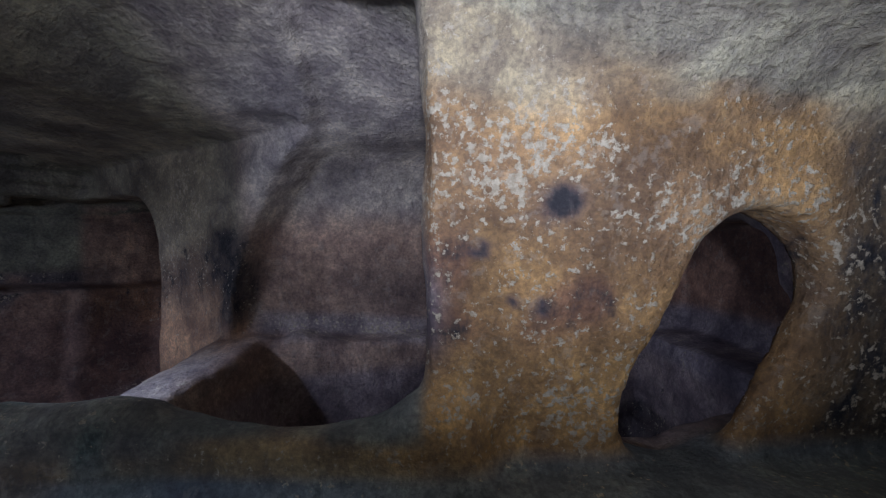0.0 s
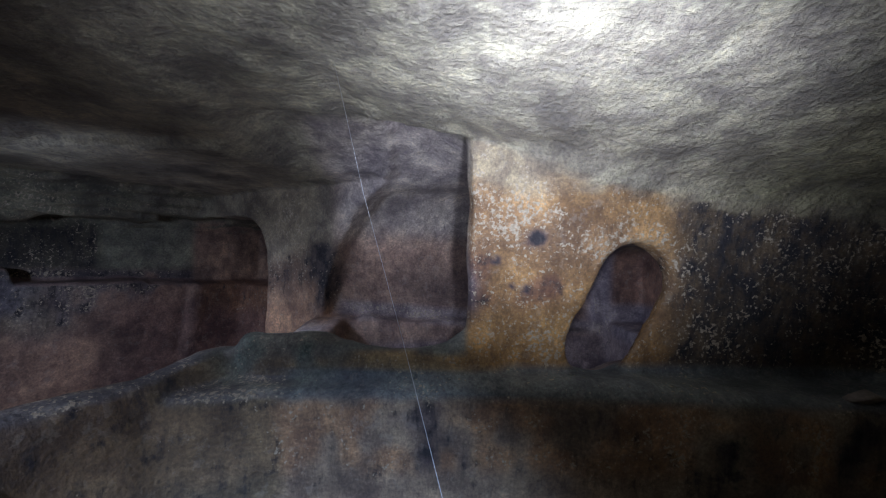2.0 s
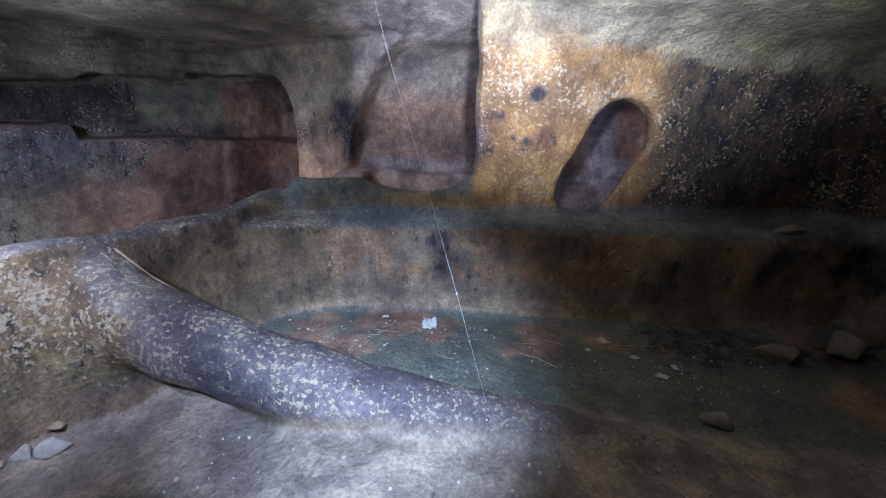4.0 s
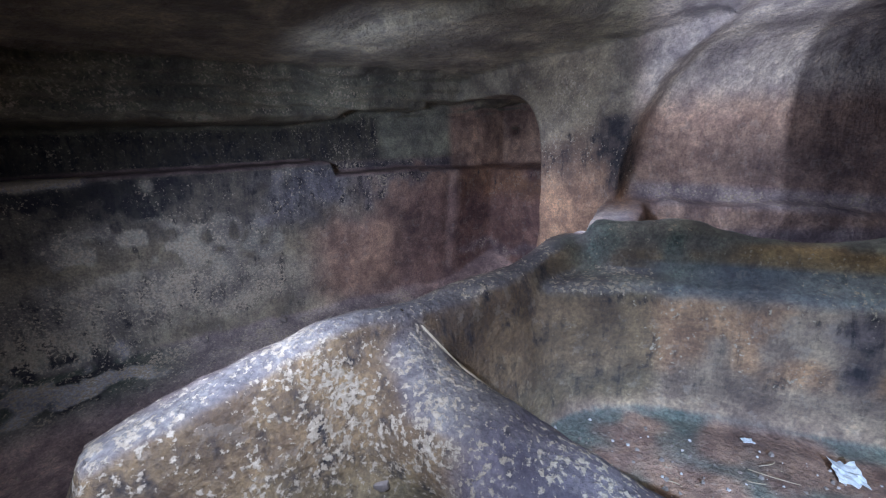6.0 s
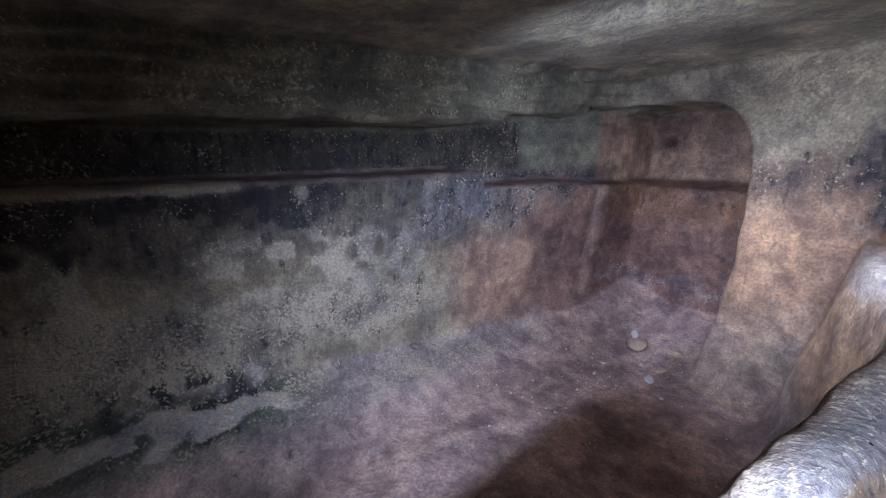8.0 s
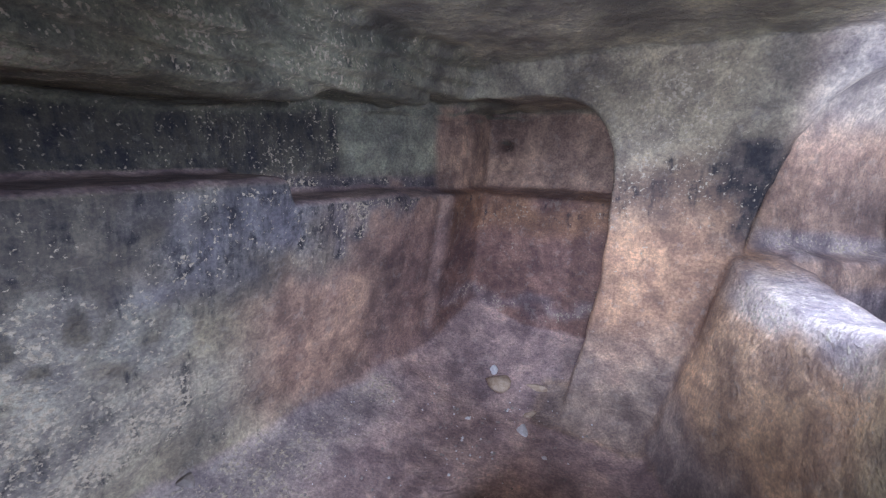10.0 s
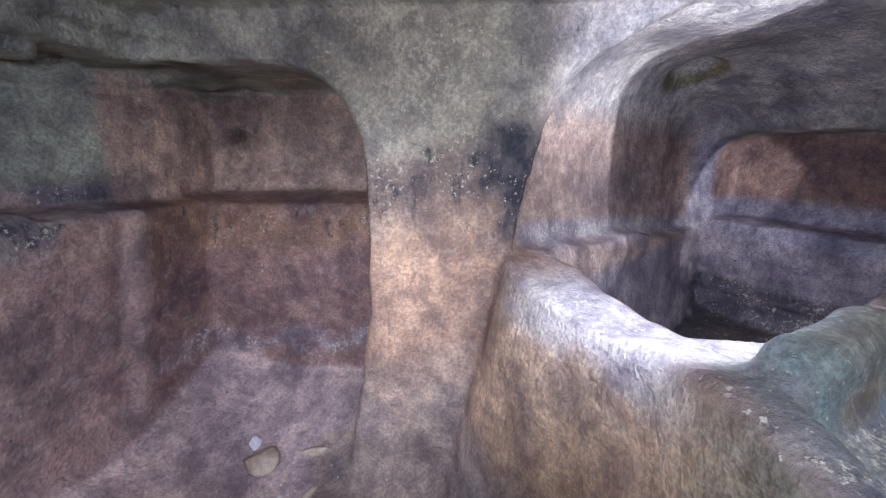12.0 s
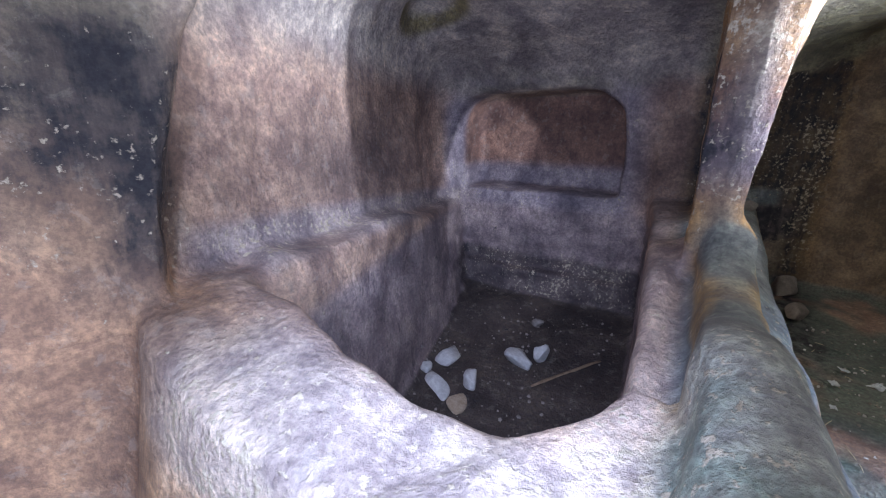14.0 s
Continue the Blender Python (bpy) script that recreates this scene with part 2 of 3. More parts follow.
    inner = inner + (rim - inner) * ease(-x, 0.48, 0.6)
    tomb = meet(tomb, inner - z, 0.05)
    cell = meet(np.abs(y - 3.10) - 0.50, z - 1.56, 0.24)
    cell = meet(cell, meet(x - 1.62, 0.98 - z, 0.05), 0.05)
    cell = meet(cell, 0.9 - x, 0.03)
    trough = meet(y - 3.2 - 0.3 * x - 0.1 * (z - 0.9), 2.30 + 0.1 * x - y, 0.06)
    trough = meet(trough, x - 1.34 + 0.06 * ease(z, 0.5, 0.46), 0.06)
    trough = meet(trough, -0.62 - 0.03 * np.sin(8 * y) + 0.25 * np.clip(0.95 - z, 0, 1) - x, 0.06)
    trough = meet(trough, meet(0.25 + 0.06 * ease(x, 0.6, 1.3) - z, z - 1.3, 0.07), 0.06)
    tomb = join(join(tomb, cell, 0.05), trough, 0.04)
    air = join(air, tomb, 0.02)
    # small egg-shaped hole through the window wall
    t = np.clip(((x - 0.725) * 0.15 + (z - 1.085) * 0.285) / 0.1037, 0, 1)
    egg = np.sqrt((x - 0.725 - 0.15 * t) ** 2 + (z - 1.085 - 0.285 * t) ** 2) - 0.145 - 0.02 * t + 0 * y
    egg = meet(egg, np.abs(y - 2.2) - 0.4, 0.03)
    air = join(air, egg, 0.025)
    # low masses left standing: ledge, sill, partition, ridge, mound
    ledge = meet(1.96 + 0.06 * np.clip(0.8 - z, 0, 0.5) - 0.12 * ease(x, -0.5, -0.95) + 0.03 * np.sin(2.3 * x + 0.6) - y, z - 0.955 - 0.02 * np.sin(3 * x), 0.09)
    ledge = meet(ledge, meet(-1.72 - v, y - 2.26, 0.05), 0.05)
    sill_top = 1.08 + 0.05 * ease(x, -0.25, -0.55) + 0.01 * np.sin(11 * x) + 0.05 * ease(x, 0.03, 0.14) ** 2
    sill = meet(meet(2.075 - y, y - 2.19, 0.05), z - sill_top, 0.06)
    sill = meet(sill, meet(x - 0.3, -0.83 - x, 0.05), 0.08)
    top = along(u, ((-0.8, 0.40), (-0.36, 0.42), (-0.22, 0.60), (-0.1, 0.90), (0.15, 0.96), (0.4, 1.01), (0.75, 0.98), (1.1, 1.0), (1.35, 1.06), (1.6, 1.03), (1.8, 1.0), (2.05, 1.02), (2.25, 1.06), (2.4, 1.06)))
    part = meet(meet(flank - v, v + 1.73 + 0.22 * (z - 0.95) - 0.25 * ease(u, 1.4, 1.6), 0.06), z - top + 0.02 * np.sin(9 * u) * np.sin(7 * v), 0.045)
    part = meet(part, meet(u - 1.75, -0.6 - u, 0.1), 0.05)
    part = join(part, capsule(x, y, z, (-1.2, 1.30, 0.2), (-1.2, 1.34, 0.80), 0.2, 0.1), 0.12)
    ridge = capsule(x, y, z, (-1.1, 1.32, 0.70), (-0.42, 1.24, 0.48), 0.15, 0.13)
    ridge = join(ridge, capsule(x, y, z, (-0.42, 1.24, 0.48), (0.9, 1.08, 0.33), 0.13, 0.11), 0.08)
    air = meet(air, -join(ledge, sill, 0.07), 0.05)
    air = meet(air, -join(part, ridge, 0.06), 0.04)
    # small socket cut in the alcove's back
    socket = np.sqrt(((u - 2.98) / 1.0) ** 2 + ((v + 3.57) / 1.3) ** 2 + ((z - 1.52) / 0.8) ** 2) - 0.05
    air = join(air, socket, 0.02)
    # worn ring in the tomb's roof
    ring = np.sqrt((x - 0.67) ** 2 + (y - 3.38) ** 2 + (z - 1.88) ** 2)
    air = air - 0.05 * np.exp(-((ring / 0.14) ** 4))
    return air


def lattice(points, size, seed):
    """Smooth random relief, about -1 to 1."""
    box = np.random.default_rng(seed).random((24, 24, 24))
    q = points / size
    i = np.floor(q).astype(int)
    f = q - i
    f = f * f * (3 - 2 * f)
    out = 0
    for dx in (0, 1):
        for dy in (0, 1):
            for dz in (0, 1):
                w = (f[:, 0] if dx else 1 - f[:, 0]) * (f[:, 1] if dy else 1 - f[:, 1]) * (f[:, 2] if dz else 1 - f[:, 2])
                out = out + w * box[(i[:, 0] + dx) % 24, (i[:, 1] + dy) % 24, (i[:, 2] + dz) % 24]
    return out * 2 - 1


def surface(f):
    """The skin between rock and air: one vertex a cell, one quad for every edge that crosses."""
    s = f < 0
    n = np.array(f.shape) - 1
    mixed = np.zeros(tuple(n), bool)
    first = s[:-1, :-1, :-1]
    for c in range(1, 8):
        a, b, e = c >> 2 & 1, c >> 1 & 1, c & 1
        mixed |= s[a:a + n[0], b:b + n[1], e:e + n[2]] != first
    cells = np.argwhere(mixed)
    index = np.full(tuple(n), -1, np.int32)
    index[mixed] = np.arange(len(cells))
    total, hits = np.zeros((len(cells), 3)), np.zeros(len(cells))
    i, j, k = cells.T
    corner = [(c >> 2 & 1, c >> 1 & 1, c & 1) for c in range(8)]
    value = [f[i + a, j + b, k + e].astype(float) for a, b, e in corner]
    for p in range(8):
        for q in range(p + 1, 8):
            if sum(abs(a - b) for a, b in zip(corner[p], corner[q])) != 1:
                continue
            cross = (value[p] < 0) != (value[q] < 0)
            t = np.where(cross, value[p] / np.where(cross, value[p] - value[q], 1), 0)
            for d in range(3):
                total[:, d] += cross * (corner[p][d] + t * (corner[q][d] - corner[p][d]))
            hits += cross
    points = LOW + STEP * (cells + total / hits[:, None])
    quads = []
    for d in range(3):
        a, b = (d + 1) % 3, (d + 2) % 3
        lo, hi = [slice(1, -1)] * 3, [slice(1, -1)] * 3
        lo[d], hi[d] = slice(0, -1), slice(1, None)
        p, q = s[tuple(lo)], s[tuple(hi)]
        for flip, change in ((False, p & ~q), (True, ~p & q)):
            e = np.argwhere(change)
            if not len(e):
                continue
            e[:, a] += 1
            e[:, b] += 1
            around = []
            for da, db in ((1, 1), (0, 1), (0, 0), (1, 0)):
                c = e.copy()
                c[:, a] -= da
                c[:, b] -= db
                around.append(index[c[:, 0], c[:, 1], c[:, 2]])
            quad = np.stack(around, 1)
            quads.append(quad[:, ::-1] if not flip else quad)
    return points, np.concatenate(quads)


def normals_of(points, quads):
    n = np.cross(points[quads[:, 2]] - points[quads[:, 0]], points[quads[:, 3]] - points[quads[:, 1]])
    v = np.zeros_like(points)
    for c in range(4):
        for d in range(3):
            v[:, d] += np.bincount(quads[:, c], n[:, d], len(points))
    return n / (np.linalg.norm(n, axis=1, keepdims=True) + 1e-12), v / (np.linalg.norm(v, axis=1, keepdims=True) + 1e-12)


field = hollow(gx, gy, gz).astype(np.float32)
field = np.broadcast_to(field, tuple(COUNT)).copy()
for end in (0, -1):
    field[end], field[:, end], field[:, :, end] = 1, 1, 1
POINTS, QUADS = surface(field)
FACE_N, VERT_N = normals_of(POINTS, QUADS)
pu, pv = aisle(POINTS[:, 0], POINTS[:, 1])
rough_roof = ease(-VERT_N[:, 2], 0.2, 0.7)
relief = 0.010 * lattice(POINTS, 0.33, 3) + 0.006 * lattice(POINTS, 0.12, 4) + (0.0045 + 0.002 * rough_roof) * lattice(POINTS, 0.055, 5)
strata = np.sin(POINTS[:, 2] * 95 + 4 * lattice(POINTS, 0.3, 6)) * ease(-pv, 3.3, 3.45) * ease(POINTS[:, 2], 1.6, 1.7)
hewn = np.sin(POINTS[:, 2] * 60 + 18 * POINTS[:, 0] + 3 * lattice(POINTS, 0.2, 7)) * ease(POINTS[:, 0], 0.9, 1.2) * ease(POINTS[:, 1], 2.3, 2.4) * (1 - ease(POINTS[:, 2], 0.8, 0.95))
relief = relief + 0.012 * strata + 0.006 * hewn + 0.02 * ease(-pv, 3.3, 3.45) * ease(POINTS[:, 2], 1.55, 1.65) * lattice(POINTS, 0.22, 8)
POINTS = POINTS + VERT_N * relief[:, None]
FACE_N, VERT_N = normals_of(POINTS, QUADS)


def pigment(p, n):
    """The rock's colours by place: ochre, pink, grey, with some light and shade painted in, and the weights of algae,
    salt, sooty darkening and wet.
    """
    x, y, z = p.T
    u, v = aisle(x, y)
    up, down = ease(n[:, 2], 0.45, 0.8), ease(-n[:, 2], 0.3, 0.7)
    a, b, c = lattice(p, 0.45, 11), lattice(p, 0.16, 12), lattice(p, 0.28, 13)
    d = lattice(p, 0.075, 14)
    a, c = a + 0.5 * b + 0.35 * d, c + 0.45 * d
    b = b + 0.5 * d
    tint = np.tile((0.36, 0.29, 0.23), (len(p), 1))
    marks = np.zeros((len(p), 4))
    tomb = ease(x, -0.72, -0.58) * ease(y, 2.24, 2.34) * ease(2.3 + 0.02 - u + 2.2 * ease(v, -2.2, -2.0), 0, 0.05)
    side = ease(-v, 1.78, 1.86) * (1 - tomb)
    room = (1 - tomb) * (1 - side)

    def paint(w, colour, algae=None, salt=None, soot_shade=None, wet=None):
        w = np.clip(w, 0, 1)[:, None]
        tint[:] = tint * (1 - w) + np.array(colour) * w
        for i, value in enumerate((algae, salt, soot_shade, wet)):
            if value is not None:
                marks[:, i] = marks[:, i] * (1 - w[:, 0]) + value * w[:, 0]

    def band(q, lo, hi, soft=0.1):
        return ease(q, lo - soft, lo + soft) * (1 - ease(q, hi - soft, hi + soft))

    # large room
    wall = room * ease(y, 1.55, 1.7) * ease(x, 0.02, 0.1)
    paint(room, (0.34, 0.27, 0.2), soot_shade=0.15)
    paint(wall, (0.5, 0.31, 0.14), salt=0.35, soot_shade=0.15)
    paint(wall * ease(z + 0.08 * c, 1.66, 1.82), (0.42, 0.36, 0.25), salt=0.3, soot_shade=0.1)
    paint(wall * band(z + 0.1 * a + 0.25 * (x - 0.4), 1.44, 1.68, 0.09) * (1 - ease(x, 0.75, 0.95)), (0.44, 0.28, 0.15), salt=0.5)
    paint(wall * band(z + 0.06 * c, 1.26, 1.5, 0.06) * ease(a + 0.5 * b, -0.1, 0.5), (0.36, 0.2, 0.12), salt=0.35, soot_shade=0.5)
    paint(wall * band(x + 0.07 * b, 0.0, 0.21, 0.04) * (1 - ease(z + 0.1 * a, 1.4, 1.55)), (0.27, 0.22, 0.25), soot_shade=0.5)
    for sx, sz, r in ((0.41, 1.33, 0.022), (0.335, 1.34, 0.012), (0.27, 1.44, 0.016), (0.42, 1.54, 0.04)):
        paint(wall * 1.2 * np.exp(-((((x + 0.03 * b - sx) / r) ** 2 + ((z + 0.03 * c - sz) / r) ** 2) ** 1.5)), (0.15, 0.12, 0.14), soot_shade=0.6, salt=0.0)
    paint(room * ease(y, 1.8, 1.9) * ease(-x, -0.17, -0.14) * ease(z, 1.12, 1.16), (0.4, 0.37, 0.34), soot_shade=0.1)
    # light falling off to the right, put into the wall's colour
    paint(wall * ease(x + 0.1 * a, 0.9, 1.15), (0.22, 0.155, 0.095), algae=0.2, soot_shade=0.55)
    paint(wall * (1 - ease(z + 0.1 * a, 1.15, 1.3)) * (1 - ease(x, 0.5, 0.8)), (0.58, 0.36, 0.15), salt=0.4, soot_shade=0.12)
    paint(room * band(y, 1.75, 2.12, 0.05) * band(z, 0.42, 0.9, 0.03), (0.42, 0.34, 0.26), soot_shade=0.3, salt=0.1)
    paint(room * band(y, 1.7, 2.12, 0.05) * band(z, 0.62, 0.93, 0.04) * ease(a + 0.6 * c, 0.0, 0.5), (0.52, 0.34, 0.21), salt=0.35)
    paint(room * band(y, 1.7, 2.12, 0.05) * band(z, 0.62, 0.9, 0.05) * ease(-a, 0.1, 0.5), (0.24, 0.2, 0.2), soot_shade=0.6)
    paint(room * band(y, 1.8, 2.2, 0.05) * band(z, 0.42, 0.52, 0.03), (0.58, 0.46, 0.34), soot_shade=0.0)
    paint(room * ease(y, 1.78, 1.84) * band(z, 0.9, 1.0, 0.02), (0.27, 0.31, 0.34), algae=0.2, salt=0.2, soot_shade=0.2)
    paint(room * ease(y, 1.98, 2.04) * band(z, 0.99, 1.06, 0.015) * ease(-x, -0.4, 0.1), (0.48, 0.36, 0.2), salt=0.35)
    paint(room * ease(y, 2.0, 2.06) * band(z, 1.065, 1.2, 0.012) * ease(-x, -0.16, -0.08), (0.33, 0.37, 0.34), algae=0.25)
    paint(room * ease(y, 1.98, 2.06) * band(x, -0.05, 0.15, 0.02) * band(z + 0.02 * b, 1.06, 1.2, 0.02), (0.3, 0.33, 0.32), algae=0.25, salt=0.1, soot_shade=0.2)
    # floors of the large room
    flat = room * up * (1 - ease(z, 0.5, 0.6))
    paint(flat, (0.5, 0.44, 0.39), algae=0.1, salt=0.12)
    basin = flat * ease(y - 1.26 + 0.12 * x, 0.0, 0.1)
    paint(basin, (0.3, 0.31, 0.28), algae=0.7, salt=0.15)
    paint(basin * ease(a, 0.35, 0.8), (0.48, 0.33, 0.26), algae=0.1)
    paint(room * ease(-y, 0.2, 0.8), (0.3, 0.26, 0.2))
    # ridge and partition
    kerb = room * band(y + 0.12 * x, 0.98, 1.32, 0.06) * ease(z, 0.45, 0.52) * (1 - ease(z, 0.98, 1.02))
    paint(kerb, (0.22, 0.205, 0.245), salt=0.42, soot_shade=0.25)
    crest = (1 - tomb) * band(v, -2.0, -1.45, 0.05) * band(u, -0.6, 1.5, 0.05) * ease(z, 0.45, 0.6)
    paint(crest * (1 - up), (0.31, 0.23, 0.135), salt=0.42, soot_shade=0.4)
    paint(crest * (1 - up) * (1 - ease(z + 0.08 * a, 0.6, 0.75)), (0.3, 0.25, 0.14), salt=0.2, soot_shade=0.3, algae=0.25)
    paint(crest * (1 - up) * ease(y + 0.12 * x, 1.28, 1.36), (0.3, 0.23, 0.15), salt=0.08, soot_shade=0.35)
    paint(crest * up, (0.31, 0.3, 0.3), salt=0.48, soot_shade=0.2, algae=0.12)
    # side aisle: left wall
    lower = side * (1 - ease(z, 1.3, 1.36)) * ease(-v, 3.2, 3.5)
    paint(side, (0.4, 0.29, 0.23))
    paint(lower, (0.4, 0.28, 0.23), soot_shade=0.1)
    paint(lower * ease(-u, -1.45, -0.9), (0.42, 0.37, 0.26), soot_shade=0.25, algae=0.1)
    paint(lower * ease(z + 0.16 * a, 0.75, 1.1) * ease(0.2 * c - u, -1.9, -1.2), (0.26, 0.235, 0.19), soot_shade=0.4, salt=0.25)
    paint(lower * ease(-u, -1.3, -0.5) * ease(c, 0.1, 0.5), (0.46, 0.46, 0.39), salt=0.55, soot_shade=0.2)
    paint(lower * band(z + 0.12 * a + 0.06 * d, 0.52, 1.08, 0.05) * band(u + 0.25 * c, -0.6, 0.55, 0.12) * ease(a + 0.7 * d, -0.25, 0.1), (0.55, 0.53, 0.44), salt=0.55, soot_shade=0.2)
    paint(lower * band(z + 0.14 * c + 0.06 * d, 1.13, 1.36, 0.05) * ease(0.2 * a - u, -0.5, 0.0), (0.1, 0.1, 0.085), salt=0.25, soot_shade=0.6)
    paint(lower * band(z + 0.1 * c, 0.2, 0.6, 0.06) * ease(0.2 * a - u, -0.1, 0.4) * ease(b + d, -0.2, 0.2), (0.06, 0.065, 0.05), salt=0.35, soot_shade=0.8)
    paint(lower * band(z + 0.12 * a, 0.3, 0.72, 0.12) * ease(-u, -1.5, -0.6), (0.52, 0.49, 0.4), salt=0.55, soot_shade=0.4)
    paint(lower * band(z + 0.1 * c, 0.3, 0.85) * band(u, 1.1, 1.9, 0.2), (0.6, 0.4, 0.29), algae=0.1)
    paint(lower * band(z + 0.1 * a, 1.05, 1.36, 0.08) * band(u + 0.22 * c, 0.72, 1.4, 0.12), (0.37, 0.37, 0.39), salt=0.4, soot_shade=0.45)
    paint(lower * ease(z + 0.18 * b + 0.08 * d, 1.08, 1.22) * band(u, 1.4, 2.6), (0.28, 0.25, 0.25), salt=0.4, soot_shade=0.5)
    paint(lower * np.exp(-(((u - 2.68) / 0.09) ** 2)) * ease(z - 3.0 * np.abs(u - 2.68), 0.78, 0.86), (0.46, 0.47, 0.47), salt=0.6, soot_shade=0.1)
    paint(lower * band(z, 0.1, 1.05, 0.1) * band(u, 1.75, 2.9, 0.15), (0.34, 0.23, 0.2), soot_shade=0.15)
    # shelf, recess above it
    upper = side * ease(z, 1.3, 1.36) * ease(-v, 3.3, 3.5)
    paint(upper, (0.17, 0.165, 0.125), salt=0.32, soot_shade=0.5)
    paint(upper * ease(z + 0.05 * a, 1.58, 1.68), (0.27, 0.27, 0.19), salt=0.38, algae=0.15, soot_shade=0.3)
    paint(upper * ease(u, 1.75, 1.85), (0.36, 0.36, 0.27), algae=0.2, soot_shade=0.1, salt=0.05)
    paint(side * up * band(z, 1.18, 1.42, 0.03) * ease(-v, 3.4, 3.55), (0.4, 0.31, 0.3), salt=0.1, soot_shade=0.0)
    paint(side * band(z, 1.31, 1.42, 0.02) * band(-v, 3.7, 4.0, 0.05) * ease(-u + 0.15 * b, 0.0, 0.3), (0.74, 0.74, 0.76), salt=0.9, soot_shade=0.0)
    # alcove
    cave = side * ease(u, 2.34, 2.42)
    paint(cave * ease(z, 1.18, 1.26), (0.52, 0.37, 0.28), soot_shade=0.0, salt=0.1, algae=0.0)
    paint(cave * (1 - ease(z + 0.04 * a, 1.18, 1.26)), (0.31, 0.19, 0.16), soot_shade=0.15, salt=0.1)
    paint(cave * band(z + 0.1 * a, 0.95, 1.16, 0.08), (0.42, 0.25, 0.16), soot_shade=0.3, salt=0.2)
    paint(cave * band(z + 0.08 * b, 0.4, 0.5, 0.05), (0.34, 0.26, 0.26), salt=0.4)
    # the small socket's inner shade, painted over the hollow
    paint(cave * np.exp(-((((v + 3.57) / 0.07) ** 2 + ((z - 1.52) / 0.045) ** 2) ** 2)), (0.2, 0.13, 0.1))
    # aisle floor and its pale foot
    ground = side * up * (1 - ease(z, 0.4, 0.5))
    paint(ground, (0.54, 0.41, 0.38), salt=0.15)
    paint(ground * ease(-v, 3.45, 3.7) * ease(-u, -2.1, -1.6), (0.48, 0.42, 0.4), salt=0.4)
    paint(ground * ease(-v, 3.5, 3.75) * ease(-u, -0.3, 0.2), (0.16, 0.17, 0.12), algae=0.4)
    paint(side * band(-v + 0.08 * b + 0.04 * d, 3.7, 3.88, 0.015) * (1 - ease(z, 0.3, 0.35)) * ease(-u + 0.3 * c, 0.0, 0.2), (0.74, 0.76, 0.78), salt=0.65, soot_shade=0.15, algae=0.05)
    # pillar between alcove and tomb
    paint(side * ease(z, 1.7, 1.78) * ease(u, 1.7, 2.0), (0.42, 0.39, 0.3), salt=0.15)
    post = (1 - tomb * ease(v, -2.0, -1.9)) * band(u, 2.15, 2.42, 0.03) * band(v, -2.95, -1.95, 0.06)
    paint(post, (0.43, 0.38, 0.28), salt=0.32, soot_shade=0.15, algae=0.04)
    paint(band(u, 2.1, 2.42, 0.04) * ease(z, 1.52, 1.7) * band(v, -2.2, -1.3, 0.1), (0.44, 0.4, 0.31), salt=0.15)
    paint(post * (1 - ease(z + 0.1 * a, 1.26, 1.5)), (0.4, 0.29, 0.21), soot_shade=0.4, salt=0.35)
    paint(post * (1 - ease(z + 0.12 * a, 1.02, 1.26)), (0.58, 0.37, 0.24), soot_shade=0.12, salt=0.15)
    paint(post * (1 - ease(z + 0.15 * a, 0.15, 0.65)), (0.52, 0.41, 0.34), soot_shade=0.0, salt=0.2)
    paint(band(u, 2.1, 2.6, 0.04) * ease(v + 0.09 * a + 0.25 * np.abs(z - 1.25), -2.4, -2.16) * band(z + 0.06 * c, 1.1, 1.55, 0.1) * (1 - ease(v, -1.96, -1.9)) * 0.9, (0.18, 0.15, 0.135), soot_shade=0.64, salt=0.2)
    # aisle side of the partition, its broken pale edge, the green corner
    flank = side * ease(v, -2.75, -2.6) * (1 - ease(u, 2.2, 2.26)) * (1 - up)
    paint(flank, (0.56, 0.39, 0.26), soot_shade=0.05, salt=0.1)
    paint(flank * (1 - ease(z + 0.1 * a, 0.2, 0.5)), (0.45, 0.38, 0.35), salt=0.2)
    paint(flank * ease(-u, -1.6, -1.2), (0.36, 0.29, 0.18), algae=0.35, soot_shade=0.15)
    lip = (1 - tomb * ease(x, -0.5, -0.3)) * band(v, -2.3, -1.6, 0.05) * band(u + 0.1 * b, 1.5, 2.2, 0.12) * ease(z + 0.05 * b, 0.86, 0.94) * (1 - ease(z, 1.12, 1.16))
    paint(lip, (0.58, 0.5, 0.44), salt=0.45, soot_shade=0.0)
    corner = (1 - tomb) * np.exp(-(((x + 0.66) / 0.2) ** 2 + ((y - 2.1) / 0.11) ** 2 + ((z - 1.04) / 0.12) ** 2))
    paint((1 - tomb) * band(x, -0.85, -0.35, 0.08) * band(y, 2.06, 2.22, 0.03) * ease(z, 1.0, 1.06), (0.47, 0.46, 0.4), salt=0.35, soot_shade=0.05, algae=0.3)
    paint(corner * 2.2 * ease(b + 0.6 * d, -0.5, 0.3), (0.42, 0.42, 0.34), algae=0.8, salt=0.3, soot_shade=0.15)
    # tomb
    paint(tomb, (0.52, 0.37, 0.29), soot_shade=0.05, salt=0.08)
    # darker oval on the left wall, over the shallow scoop
    paint(tomb * np.exp(-(((x - 0.1) / 0.42) ** 2 + ((z - 1.25) / 0.19) ** 2) ** 1.5) * ease(y, 2.9, 3.1), (0.26, 0.19, 0.165), soot_shade=0.2)
    paint(tomb * ease(x, 1.15, 1.25) * ease(y, 2.4, 2.6), (0.4, 0.36, 0.4), salt=0.25)
    paint(tomb * ease(x, 1.34, 1.42) * ease(z, 1.08, 1.16), (0.36, 0.22, 0.17), salt=0.0)
